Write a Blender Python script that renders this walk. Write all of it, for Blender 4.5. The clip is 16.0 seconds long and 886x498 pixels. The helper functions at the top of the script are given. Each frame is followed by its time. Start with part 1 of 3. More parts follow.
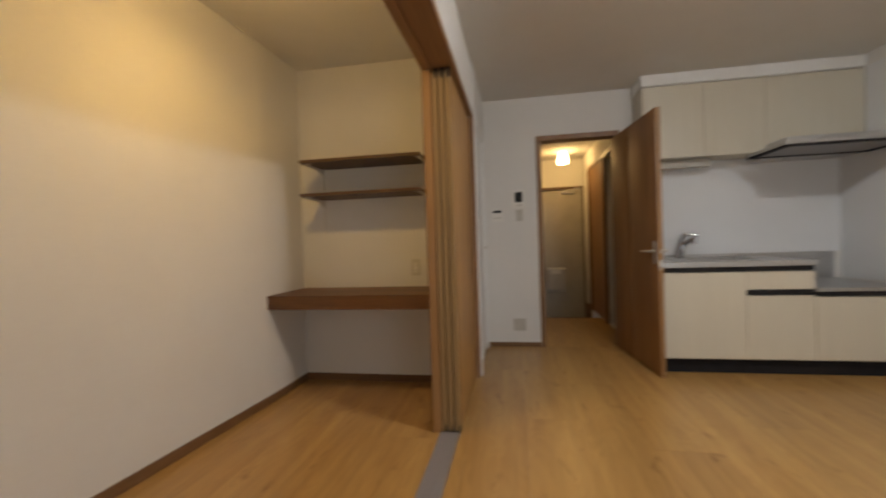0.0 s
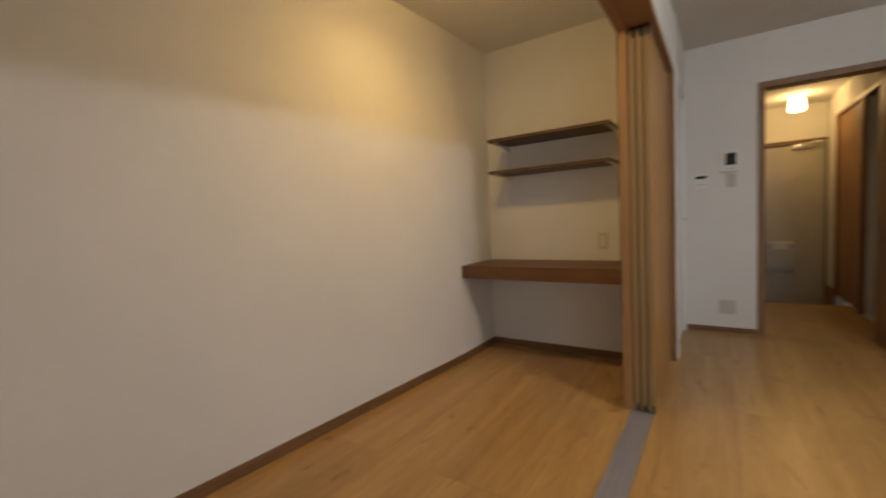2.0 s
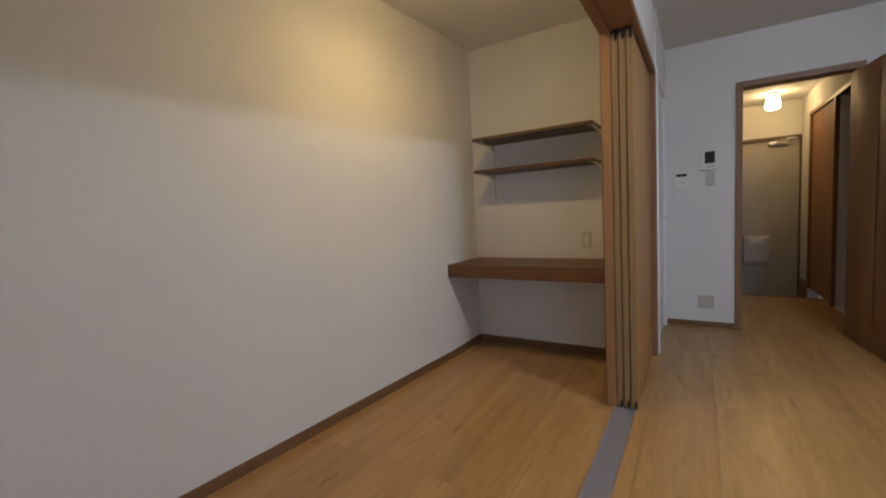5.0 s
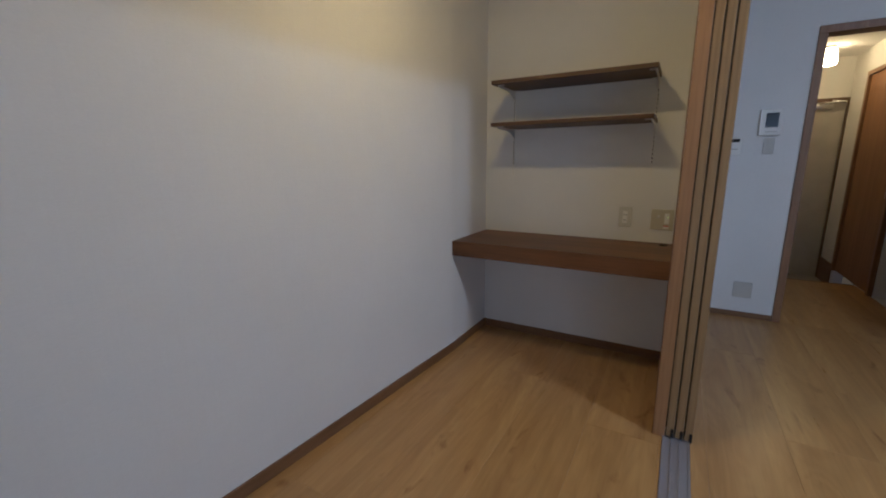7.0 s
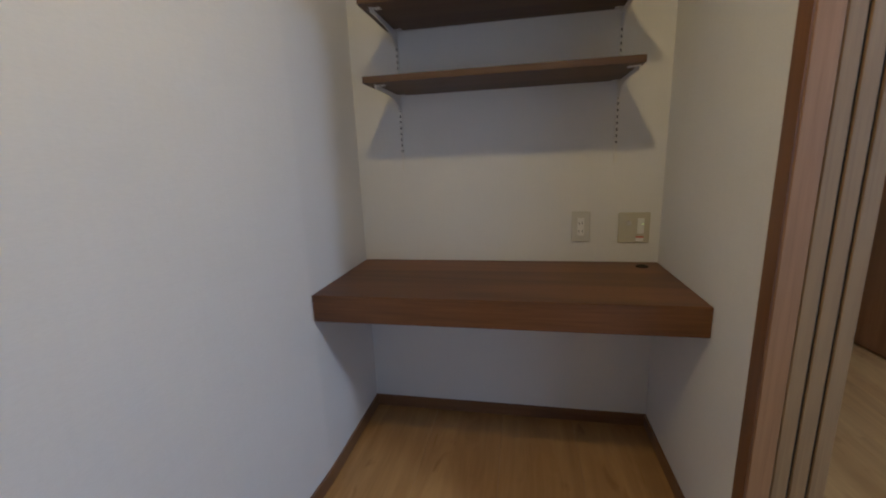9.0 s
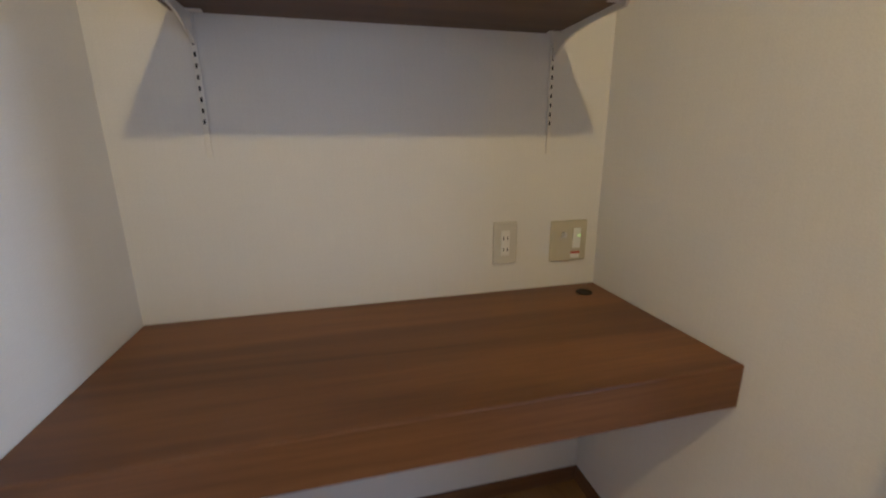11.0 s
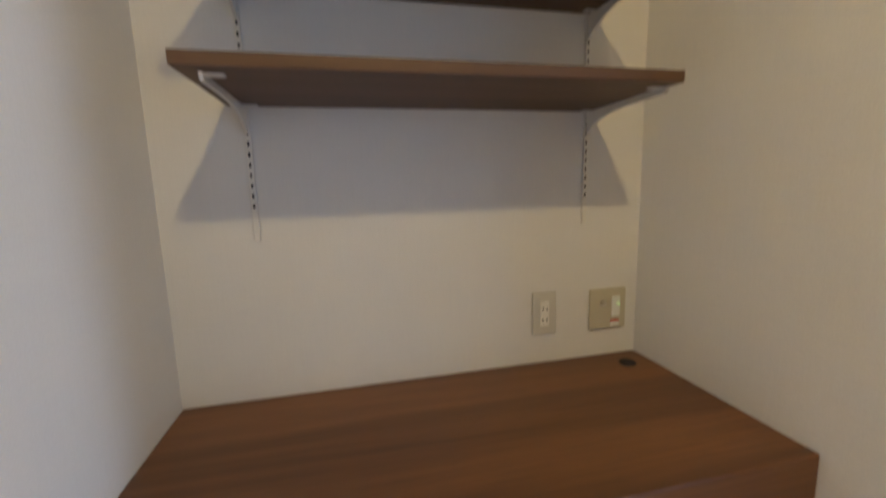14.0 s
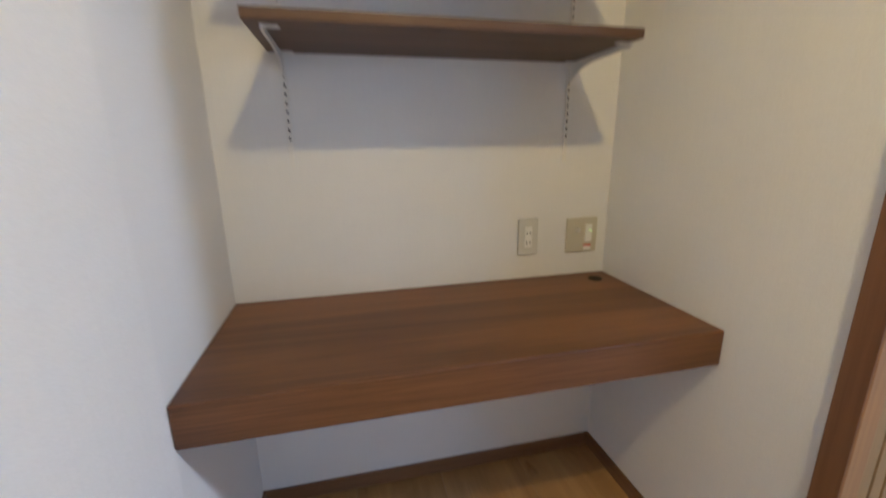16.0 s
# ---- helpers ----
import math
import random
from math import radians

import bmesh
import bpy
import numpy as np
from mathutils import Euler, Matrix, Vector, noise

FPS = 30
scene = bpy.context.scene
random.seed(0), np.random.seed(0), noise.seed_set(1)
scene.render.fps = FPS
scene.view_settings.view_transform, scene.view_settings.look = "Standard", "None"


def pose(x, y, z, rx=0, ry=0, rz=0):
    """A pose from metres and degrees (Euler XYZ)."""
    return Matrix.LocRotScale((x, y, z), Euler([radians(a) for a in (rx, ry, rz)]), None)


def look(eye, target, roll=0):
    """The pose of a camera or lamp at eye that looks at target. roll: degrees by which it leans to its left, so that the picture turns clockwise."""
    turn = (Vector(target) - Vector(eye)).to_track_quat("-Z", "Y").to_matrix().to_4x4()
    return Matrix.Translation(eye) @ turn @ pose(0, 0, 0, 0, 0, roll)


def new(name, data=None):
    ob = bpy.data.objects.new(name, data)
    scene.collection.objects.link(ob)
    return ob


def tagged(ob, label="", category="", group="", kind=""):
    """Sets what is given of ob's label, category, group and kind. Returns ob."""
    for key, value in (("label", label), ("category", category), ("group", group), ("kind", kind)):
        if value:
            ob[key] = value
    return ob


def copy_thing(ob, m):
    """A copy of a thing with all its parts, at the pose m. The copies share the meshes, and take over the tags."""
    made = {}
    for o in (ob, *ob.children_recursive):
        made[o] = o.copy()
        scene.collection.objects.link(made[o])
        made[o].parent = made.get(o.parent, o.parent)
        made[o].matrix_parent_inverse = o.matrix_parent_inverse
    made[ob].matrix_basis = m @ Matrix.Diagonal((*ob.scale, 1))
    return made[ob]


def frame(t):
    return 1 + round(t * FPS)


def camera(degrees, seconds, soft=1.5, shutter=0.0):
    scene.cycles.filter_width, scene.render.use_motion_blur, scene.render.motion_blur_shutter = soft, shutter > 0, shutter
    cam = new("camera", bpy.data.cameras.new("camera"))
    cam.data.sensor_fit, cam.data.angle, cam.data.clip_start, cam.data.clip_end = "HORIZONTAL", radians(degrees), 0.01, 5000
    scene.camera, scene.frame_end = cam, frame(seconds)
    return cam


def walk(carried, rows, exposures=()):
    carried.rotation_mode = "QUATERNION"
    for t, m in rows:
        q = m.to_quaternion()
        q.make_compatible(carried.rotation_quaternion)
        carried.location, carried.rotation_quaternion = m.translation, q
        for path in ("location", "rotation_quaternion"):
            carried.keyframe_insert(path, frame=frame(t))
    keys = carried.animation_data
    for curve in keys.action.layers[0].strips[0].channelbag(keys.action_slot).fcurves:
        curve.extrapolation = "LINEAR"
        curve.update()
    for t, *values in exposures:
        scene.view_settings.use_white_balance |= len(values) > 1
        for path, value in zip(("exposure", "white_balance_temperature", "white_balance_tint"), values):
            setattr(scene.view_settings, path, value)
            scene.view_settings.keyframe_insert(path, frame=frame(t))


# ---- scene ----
cam = camera(94.6, 16.0, soft=1.9, shutter=0.5)

# eye, target, roll along the walk
PATH = [
    (0, (1.662, -2.998, 1.045), (1.31, -1.03, 1.017), -1.9),
    (0.5, (1.595, -3.071, 1.013), (0.733, -1.268, 0.963), -3.7),
    (1, (1.556, -3.141, 1.011), (0.336, -1.558, 0.914), -3.3),
    (1.5, (1.563, -3.152, 1.033), (0.233, -1.662, 0.912), -3.4),
    (2, (1.614, -3.125, 1.067), (0.496, -1.472, 0.934), -2.8),
    (2.5, (1.713, -3.081, 1.074), (1.083, -1.186, 0.962), -2.7),
    (3, (1.744, -3.068, 1.074), (1.436, -1.095, 0.966), -3.1),
    (3.5, (1.716, -3.054, 1.051), (1.327, -1.095, 0.933), -3.5),
    (4, (1.682, -3.056, 1.064), (1.068, -1.164, 0.863), -4.0),
    (4.5, (1.652, -3.081, 1.094), (0.789, -1.279, 1.011), -5.6),
    (5, (1.613, -3.126, 1.113), (0.555, -1.437, 0.943), -3.1),
    (7.5, (1.068, -2.425, 1.205), (0.121, -0.717, 0.774), 0.4),
    (8, (0.958, -2.146, 1.189), (0.111, -0.372, 0.820), -0.5),
    (10.5, (0.441, -1.182, 1.14), (0.792, 0.705, 0.579), -0.1),
    (11, (0.481, -1.045, 1.143), (0.943, 0.834, 0.64), -0.4),
    (11.5, (0.424, -0.992, 1.255), (0.961, 0.934, 1.235), -1.8),
    (12, (0.39, -0.996, 1.357), (0.954, 0.876, 1.781), -1.2),
    (12.5, (0.386, -1.018, 1.398), (0.885, 0.758, 2.17), -0.7),
    (13, (0.392, -1.012, 1.368), (0.876, 0.829, 1.981), -1.0),
    (13.5, (0.395, -1.004, 1.309), (0.873, 0.934, 1.44), -0.9),
    (14, (0.405, -1.007, 1.223), (0.845, 0.92, 0.922), -1.6),
    (14.5, (0.395, -1.028, 1.165), (0.796, 0.834, 0.555), -1.2),
    (15, (0.365, -1.06, 1.128), (0.835, 0.714, 0.334), -1.4),
    (15.5, (0.344, -1.096, 1.135), (0.89, 0.67, 0.374), -0.3),
    (16, (0.34, -1.231, 1.175), (0.779, 0.655, 0.673), -0.7),
]
EXPOSURES = [(0.0, -0.70, 7150, 22.5), (1.5, -0.74, 7150, 22), (2.5, -0.72, 6450, 23), (3.0, -0.68, 6050, 23), (5.0, -0.82, 5750, 21.5), (7.5, -1.0, 4800, 20), (8.0, -0.98, 4750, 20), (10.5, -0.32, 5050, 20), (12.5, -0.1, 5000, 20.5), (14.0, -0.12, 5100, 20), (15.2, 0.08, 4950, 19), (16.0, 0.20, 4850, 19)]
walk(cam, [(t, look(eye, target, roll)) for t, eye, target, roll in PATH], EXPOSURES)

# ---- world ----
world = bpy.data.worlds.new("world")
scene.world = world
world.use_nodes = True
sky = world.node_tree.nodes.new("ShaderNodeTexSky")
sky.sky_type, sky.sun_disc = "NISHITA", False
sky.sun_elevation, sky.sun_rotation = radians(35), radians(20)
world.node_tree.links.new(sky.outputs["Color"], world.node_tree.nodes["Background"].inputs["Color"])
world.node_tree.nodes["Background"].inputs["Strength"].default_value = 0.08
# sky light in the balcony window behind the walk
sky_lamp = bpy.data.lights.new("window_light", "AREA")
sky_lamp.shape, sky_lamp.size, sky_lamp.size_y = "RECTANGLE", 1.66, 1.80
sky_lamp.energy, sky_lamp.color = 20.0, (0.78, 0.93, 1.0)
new("window_light", sky_lamp).matrix_world = look((3.1, -3.955, 1.0), (3.1, 0.0, 1.0))

STUDY_LAMP, STUDY_BULB, LIVING_LAMP, HALL_LAMP = 8.0, 640.0, 270.0, 50.0

# main planes of the flat
ALCOVE_W, CEIL = 1.21, 2.435
PART_L, PART_R = 1.180, 1.358
STACK = 1.2325
JAMB_Y, PANEL_END = -0.80, 0.12
DOOR_Y, RIGHT_X, BACK_Y = 1.10, 4.44, -3.95
CLOSET_X = 1.369
HALL_L, HALL_R, HALL_CEIL = 1.90, 2.73, 2.31
STEP_Y, ENTRY_Y, ENTRY_Z = 2.60, 3.76, -0.20


# ---- materials ----
def material(name, rough=0.5, metal=0.0):
    m = bpy.data.materials.new(name)
    m.use_nodes = True
    b = m.node_tree.nodes["Principled BSDF"]
    b.inputs["Roughness"].default_value = rough
    b.inputs["Metallic"].default_value = metal
    return m, m.node_tree, b


def node(tree, kind, **values):
    n = tree.nodes.new(kind)
    for k, v in values.items():
        n.inputs[k].default_value = v
    return n


def coords(tree, scale, jitter=False):
    tc = tree.nodes.new("ShaderNodeTexCoord")
    mp = tree.nodes.new("ShaderNodeMapping")
    mp.inputs["Scale"].default_value = scale
    tree.links.new(tc.outputs["Object"], mp.inputs["Vector"])
    if jitter:
        info = tree.nodes.new("ShaderNodeObjectInfo")
        mul = node(tree, "ShaderNodeVectorMath")
        mul.operation = "SCALE"
        mul.inputs[0].default_value = (7.3, 11.1, 5.7)
        tree.links.new(info.outputs["Random"], mul.inputs["Scale"])
        tree.links.new(mul.outputs["Vector"], mp.inputs["Location"])
    return mp.outputs["Vector"]


def ramp(tree, fac, stops):
    r = tree.nodes.new("ShaderNodeValToRGB")
    e = r.color_ramp.elements
    while len(e) < len(stops):
        e.new(0.5)
    for el, (p, c) in zip(e, stops):
        el.position, el.color = p, (*c, 1)
    tree.links.new(fac, r.inputs["Fac"])
    return r.outputs["Color"]


def bump(tree, bsdf, height, strength, distance):
    b = node(tree, "ShaderNodeBump", Strength=strength, Distance=distance)
    tree.links.new(height, b.inputs["Height"])
    tree.links.new(b.outputs["Normal"], bsdf.inputs["Normal"])


def mix(tree, fac, a, b, blend="MIX"):
    m = tree.nodes.new("ShaderNodeMix")
    m.data_type, m.blend_type = "RGBA", blend
    for key, v in ((0, fac), (6, a), (7, b)):
        if isinstance(v, (int, float, tuple)):
            m.inputs[key].default_value = v
        else:
            tree.links.new(v, m.inputs[key])
    return m.outputs[2]


def wallpaper(name, colour, weave=900.0, rough=0.85):
    m, t, b = material(name, rough)
    v = coords(t, (1, 1, 1))
    fine = node(t, "ShaderNodeTexNoise", Scale=weave * 0.35, Detail=3.0)
    big = node(t, "ShaderNodeTexNoise", Scale=1.7, Detail=4.0)
    for n in (fine, big):
        t.links.new(v, n.inputs["Vector"])
    dark = tuple(c * 0.94 for c in colour)
    base = ramp(t, big.outputs["Fac"], [(0.3, dark), (0.7, colour)])
    grain = ramp(t, fine.outputs["Fac"], [(0.3, (0.93, 0.93, 0.93)), (0.7, (1, 1, 1))])
    base = mix(t, 1.0, base, grain, "MULTIPLY")
    # slubs of the woven pattern, upright and level
    for stretch in ((130, 130, 7), (9, 9, 150)):
        slub = node(t, "ShaderNodeTexNoise", Scale=1.0, Detail=3.0, Roughness=0.6)
        t.links.new(coords(t, stretch), slub.inputs["Vector"])
        threads = ramp(t, slub.outputs["Fac"], [(0.36, (0.925, 0.922, 0.915)), (0.64, (1, 1, 1))])
        base = mix(t, 0.16, base, threads, "MULTIPLY")
    t.links.new(base, b.inputs["Base Color"])
    bump(t, b, fine.outputs["Fac"], 0.25, 0.0012)
    return m


def wood(name, dark, light, axis, rough=0.45, fine=90.0, jitter=False, contrast=1.0, lining=0.8):
    """Grain runs along the axis (0, 1 or 2)."""
    m, t, b = material(name, rough)
    s1, s2 = [9.0] * 3, [fine] * 3
    s1[axis], s2[axis] = 0.55, fine * 0.03
    broad = node(t, "ShaderNodeTexNoise", Scale=1.0, Detail=5.0, Distortion=0.8)
    t.links.new(coords(t, s1, jitter), broad.inputs["Vector"])
    grain = node(t, "ShaderNodeTexNoise", Scale=1.0, Detail=4.0, Roughness=0.65)
    t.links.new(coords(t, s2, jitter), grain.inputs["Vector"])
    base = ramp(t, broad.outputs["Fac"], [(0.5 - 0.22 / contrast, dark), (0.5 + 0.22 / contrast, light)])
    lines = ramp(t, grain.outputs["Fac"], [(0.34, (0.72, 0.69, 0.66)), (0.6, (1, 1, 1))])
    colour = mix(t, lining, base, lines, "MULTIPLY")
    if jitter:
        info = t.nodes.new("ShaderNodeObjectInfo")
        tone = ramp(t, info.outputs["Random"], [(0.0, (0.92, 0.905, 0.89)), (0.5, (0.98, 0.97, 0.955)), (1.0, (1.05, 1.035, 1.01))])
        colour = mix(t, 1.0, colour, tone, "MULTIPLY")
        figure = node(t, "ShaderNodeTexNoise", Scale=1.0, Detail=2.0, Distortion=2.2)
        sf = [5.5] * 3
        sf[axis] = 1.1
        t.links.new(coords(t, sf, jitter), figure.inputs["Vector"])
        arcs = ramp(t, figure.outputs["Fac"], [(0.34, (0.86, 0.82, 0.76)), (0.47, (1, 1, 1)), (0.55, (0.90, 0.87, 0.82)), (0.66, (1.03, 1.03, 1.02))])
        colour = mix(t, 0.75, colour, arcs, "MULTIPLY")
        knot = node(t, "ShaderNodeTexNoise", Scale=1.0, Detail=3.0, Distortion=0.7)
        sk = [11.0] * 3
        sk[axis] = 4.6
        t.links.new(coords(t, sk, jitter), knot.inputs["Vector"])
        spots = ramp(t, knot.outputs["Fac"], [(0.63, (1, 1, 1)), (0.76, (0.58, 0.46, 0.34))])
        colour = mix(t, 0.85, colour, spots, "MULTIPLY")
    t.links.new(colour, b.inputs["Base Color"])
    r = t.nodes.new("ShaderNodeMapRange")
    for key, v in (("To Min", rough - 0.08), ("To Max", rough + 0.1)):
        r.inputs[key].default_value = v
    t.links.new(grain.outputs["Fac"], r.inputs["Value"])
    t.links.new(r.outputs["Result"], b.inputs["Roughness"])
    bump(t, b, grain.outputs["Fac"], 0.12, 0.0008)
    return m


def paint(name, colour, rough=0.5, metal=0.0, spread=0.06, scale=14.0, stretch=(1, 1, 1)):
    m, t, b = material(name, rough, metal)
    n = node(t, "ShaderNodeTexNoise", Scale=scale, Detail=5.0)
    t.links.new(coords(t, stretch), n.inputs["Vector"])
    low = tuple(c * (1 - spread) for c in colour)
    high = tuple(min(1, c * (1 + spread)) for c in colour)
    t.links.new(ramp(t, n.outputs["Fac"], [(0.3, low), (0.7, high)]), b.inputs["Base Color"])
    bump(t, b, n.outputs["Fac"], 0.05, 0.0006)
    return m


def glow(name, colour, strength):
    m, t, b = material(name, 0.4)
    b.inputs["Base Color"].default_value = (0.85, 0.83, 0.78, 1)
    b.inputs["Emission Color"].default_value = (*colour, 1)
    b.inputs["Emission Strength"].default_value = strength
    return m


WALL = wallpaper("wallpaper", (0.80, 0.79, 0.765))
CEILING = wallpaper("ceiling_paper", (0.76, 0.745, 0.71), 500)
HALL_PAPER = wallpaper("hall_wallpaper", (0.76, 0.74, 0.68))
DESK_X = wood("walnut_laminate", (0.088, 0.036, 0.0110), (0.205, 0.090, 0.028), 0, 0.44, 150, False, 1.25, 1.0)
SHELF_X = wood("walnut_shelf", (0.085, 0.043, 0.019), (0.150, 0.081, 0.037), 0, 0.5, 110)
OAK_Z = wood("oak_upright", (0.36, 0.180, 0.054), (0.50, 0.272, 0.088), 2, 0.42, 80)
OAK_EDGE = wood("oak_edge", (0.30, 0.160, 0.065), (0.38, 0.213, 0.092), 2, 0.45, 90)
STILE = wood("oak_stile", (0.245, 0.155, 0.066), (0.31, 0.203, 0.092), 2, 0.45, 90)
DOOR_Z = wood("oak_door", (0.25, 0.118, 0.038), (0.36, 0.182, 0.066), 2, 0.55, 80)
TRIM_X = wood("trim_along_x", (0.17, 0.088, 0.038), (0.24, 0.128, 0.058), 0, 0.45)
TRIM_Y = wood("trim_along_y", (0.17, 0.088, 0.038), (0.24, 0.128, 0.058), 1, 0.45)
TRIM_Z = wood("trim_upright", (0.22, 0.112, 0.05), (0.30, 0.162, 0.076), 2, 0.45)
CASING = wood("casing_wood", (0.16, 0.072, 0.027), (0.23, 0.108, 0.044), 2, 0.45)
HEADER = wood("header_wood", (0.22, 0.105, 0.045), (0.31, 0.16, 0.07), 1, 0.45)
FLOOR = wood("floor_oak", (0.375, 0.207, 0.069), (0.535, 0.330, 0.122), 1, 0.30, 60, True, 1.0, 0.32)
SUBFLOOR = paint("joint_dark", (0.13, 0.075, 0.035), 0.8)
ALU = paint("track_aluminium", (0.44, 0.44, 0.49), 0.4, 0.6, 0.05, 30, (20, 0.5, 1))
STEEL = paint("stainless", (0.55, 0.55, 0.55), 0.3, 1.0, 0.05, 40, (0.3, 6, 6))
CHROME = paint("chrome", (0.50, 0.50, 0.52), 0.16, 1.0, 0.02)
NICKEL = paint("satin_nickel", (0.62, 0.60, 0.56), 0.3, 1.0, 0.03)
CREAM = wood("cream_woodgrain", (0.625, 0.58, 0.475), (0.655, 0.61, 0.505), 2, 0.4, 60, False, 0.6, 0.13)
WHITE = paint("white_paint", (0.80, 0.80, 0.79), 0.45, 0.0, 0.02)
PANEL = paint("splash_panel", (0.78, 0.80, 0.82), 0.22, 0.0, 0.015, 3)
PLASTIC = paint("white_plastic", (0.78, 0.77, 0.73), 0.35, 0.0, 0.02)
IVORY = paint("ivory_plastic", (0.58, 0.565, 0.51), 0.4, 0.0, 0.03)
BEIGE = paint("beige_plate", (0.53, 0.49, 0.365), 0.4, 0.0, 0.03)
GREYPL = paint("grey_plate", (0.52, 0.50, 0.45), 0.45, 0.0, 0.03)
BLACK = paint("black_plastic", (0.018, 0.017, 0.018), 0.65, 0.0, 0.1)
KICK = paint("black_kick", (0.016, 0.015, 0.017), 0.65, 0.0, 0.2)
FILTER = paint("hood_filter", (0.30, 0.30, 0.31), 0.4, 0.5, 0.1, 60)
SCREEN = paint("dark_screen", (0.012, 0.016, 0.02), 0.12, 0.0, 0.1)
for dull in (BLACK, KICK):
    dull.node_tree.nodes["Principled BSDF"].inputs["Specular IOR Level"].default_value = 0.2
RED = paint("red_label", (0.55, 0.10, 0.06), 0.5, 0.0, 0.05)
BRACKET = paint("white_enamel", (0.74, 0.72, 0.67), 0.35, 0.15, 0.03)
STEELDOOR = paint("entry_steel", (0.50, 0.465, 0.39), 0.45, 0.1, 0.06, 6)
DARKFRAME = paint("bronze_frame", (0.16, 0.10, 0.055), 0.4, 0.3, 0.05)
BIN = paint("grey_bin", (0.55, 0.54, 0.52), 0.4, 0.0, 0.04)
CEMENT = paint("entry_tile", (0.30, 0.28, 0.26), 0.6, 0.0, 0.15, 8)
SHADE_WARM = glow("warm_glass", (1.0, 0.66, 0.20), STUDY_LAMP)
BULB = glow("warm_bulb", (1.0, 0.675, 0.21), STUDY_BULB)
SHADE_HALL = glow("hall_glass", (1.0, 0.69, 0.27), HALL_LAMP)
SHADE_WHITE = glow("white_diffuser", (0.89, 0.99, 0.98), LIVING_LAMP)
LED = glow("green_led", (0.35, 1.0, 0.15), 1.6)
GLASS, _, glass_bsdf = material("window_glass", 0.02)
glass_bsdf.inputs["Transmission Weight"].default_value = 1.0


# ---- building helpers ----
def solid(bm, x0, x1, y0, y1, z0, z1, bevel=0.0):
    vs = bmesh.ops.create_cube(bm, size=1.0)["verts"]
    for v in vs:
        v.co = Vector(((x0 + x1) / 2 + v.co.x * (x1 - x0), (y0 + y1) / 2 + v.co.y * (y1 - y0), (z0 + z1) / 2 + v.co.z * (z1 - z0)))
    if bevel:
        es = {e for v in vs for e in v.link_edges}
        bmesh.ops.bevel(bm, geom=list(es), offset=bevel, segments=2, affect="EDGES", profile=0.5)


def rod(bm, a, b, r0, r1=None, sides=20):
    a, b = Vector(a), Vector(b)
    d = b - a
    m = Matrix.Translation((a + b) / 2) @ d.to_track_quat("Z", "Y").to_matrix().to_4x4()
    bmesh.ops.create_cone(bm, cap_ends=True, segments=sides, radius1=r0, radius2=r0 if r1 is None else r1, depth=d.length, matrix=m)


def lathe(bm, centre, profile, sides=32):
    rings = []
    for r, z in profile:
        rings.append([bm.verts.new((centre[0] + r * math.cos(k * math.tau / sides), centre[1] + r * math.sin(k * math.tau / sides), centre[2] + z)) for k in range(sides)])
    for lo, hi in zip(rings, rings[1:]):
        for k in range(sides):
            bm.faces.new((lo[k], lo[(k + 1) % sides], hi[(k + 1) % sides], hi[k]))
    bm.faces.new(list(reversed(rings[0])))
    bm.faces.new(rings[-1])


def prism(bm, outline, x0, x1):
    """An outline of (y, z) drawn out from x0 to x1."""
    a = [bm.verts.new((x0, y, z)) for y, z in outline]
    b = [bm.verts.new((x1, y, z)) for y, z in outline]
    n = len(a)
    bm.faces.new(a)
    bm.faces.new(list(reversed(b)))
    for k in range(n):
        bm.faces.new((a[k], b[k], b[(k + 1) % n], a[(k + 1) % n]))


def mesh_of(name, bm, mat, smooth=False):
    bmesh.ops.recalc_face_normals(bm, faces=bm.faces[:])
    me = bpy.data.meshes.new(name)
    bm.to_mesh(me)
    bm.free()
    me.materials.append(mat)
    if smooth:
        for p in me.polygons:
            p.use_smooth = True
        me.set_sharp_from_angle(angle=radians(35))
    return me


def blocks(name, boxes, mat, bevel=0.0, parent=None, smooth=False, shape=None, label=""):
    """One mesh object from boxes (x0, x1, y0, y1, z0, z1) in the room's metres, and from shape(bm)."""
    bm = bmesh.new()
    for b in boxes:
        solid(bm, *b, bevel)
    if shape:
        shape(bm)
    at = parent.location if parent else Vector((0, 0, 0))
    if parent:
        bmesh.ops.translate(bm, verts=bm.verts[:], vec=-at)
    ob = new(name, mesh_of(name, bm, mat, smooth))
    if parent:
        ob.parent = parent
    if label:
        tagged(ob, label=label)
    return ob


def thing(name, at, label, category, group=""):
    e = new(name)
    e.empty_display_size = 0.1
    e.location = at
    return tagged(e, label, category, group)


def structure(ob, label, category):
    return tagged(ob, label, category, kind="structure")


# ---- walls, ceilings ----
T = 0.12
OUT_X, SKEW_Y, SKEW_X = -0.36, -0.5, -0.235


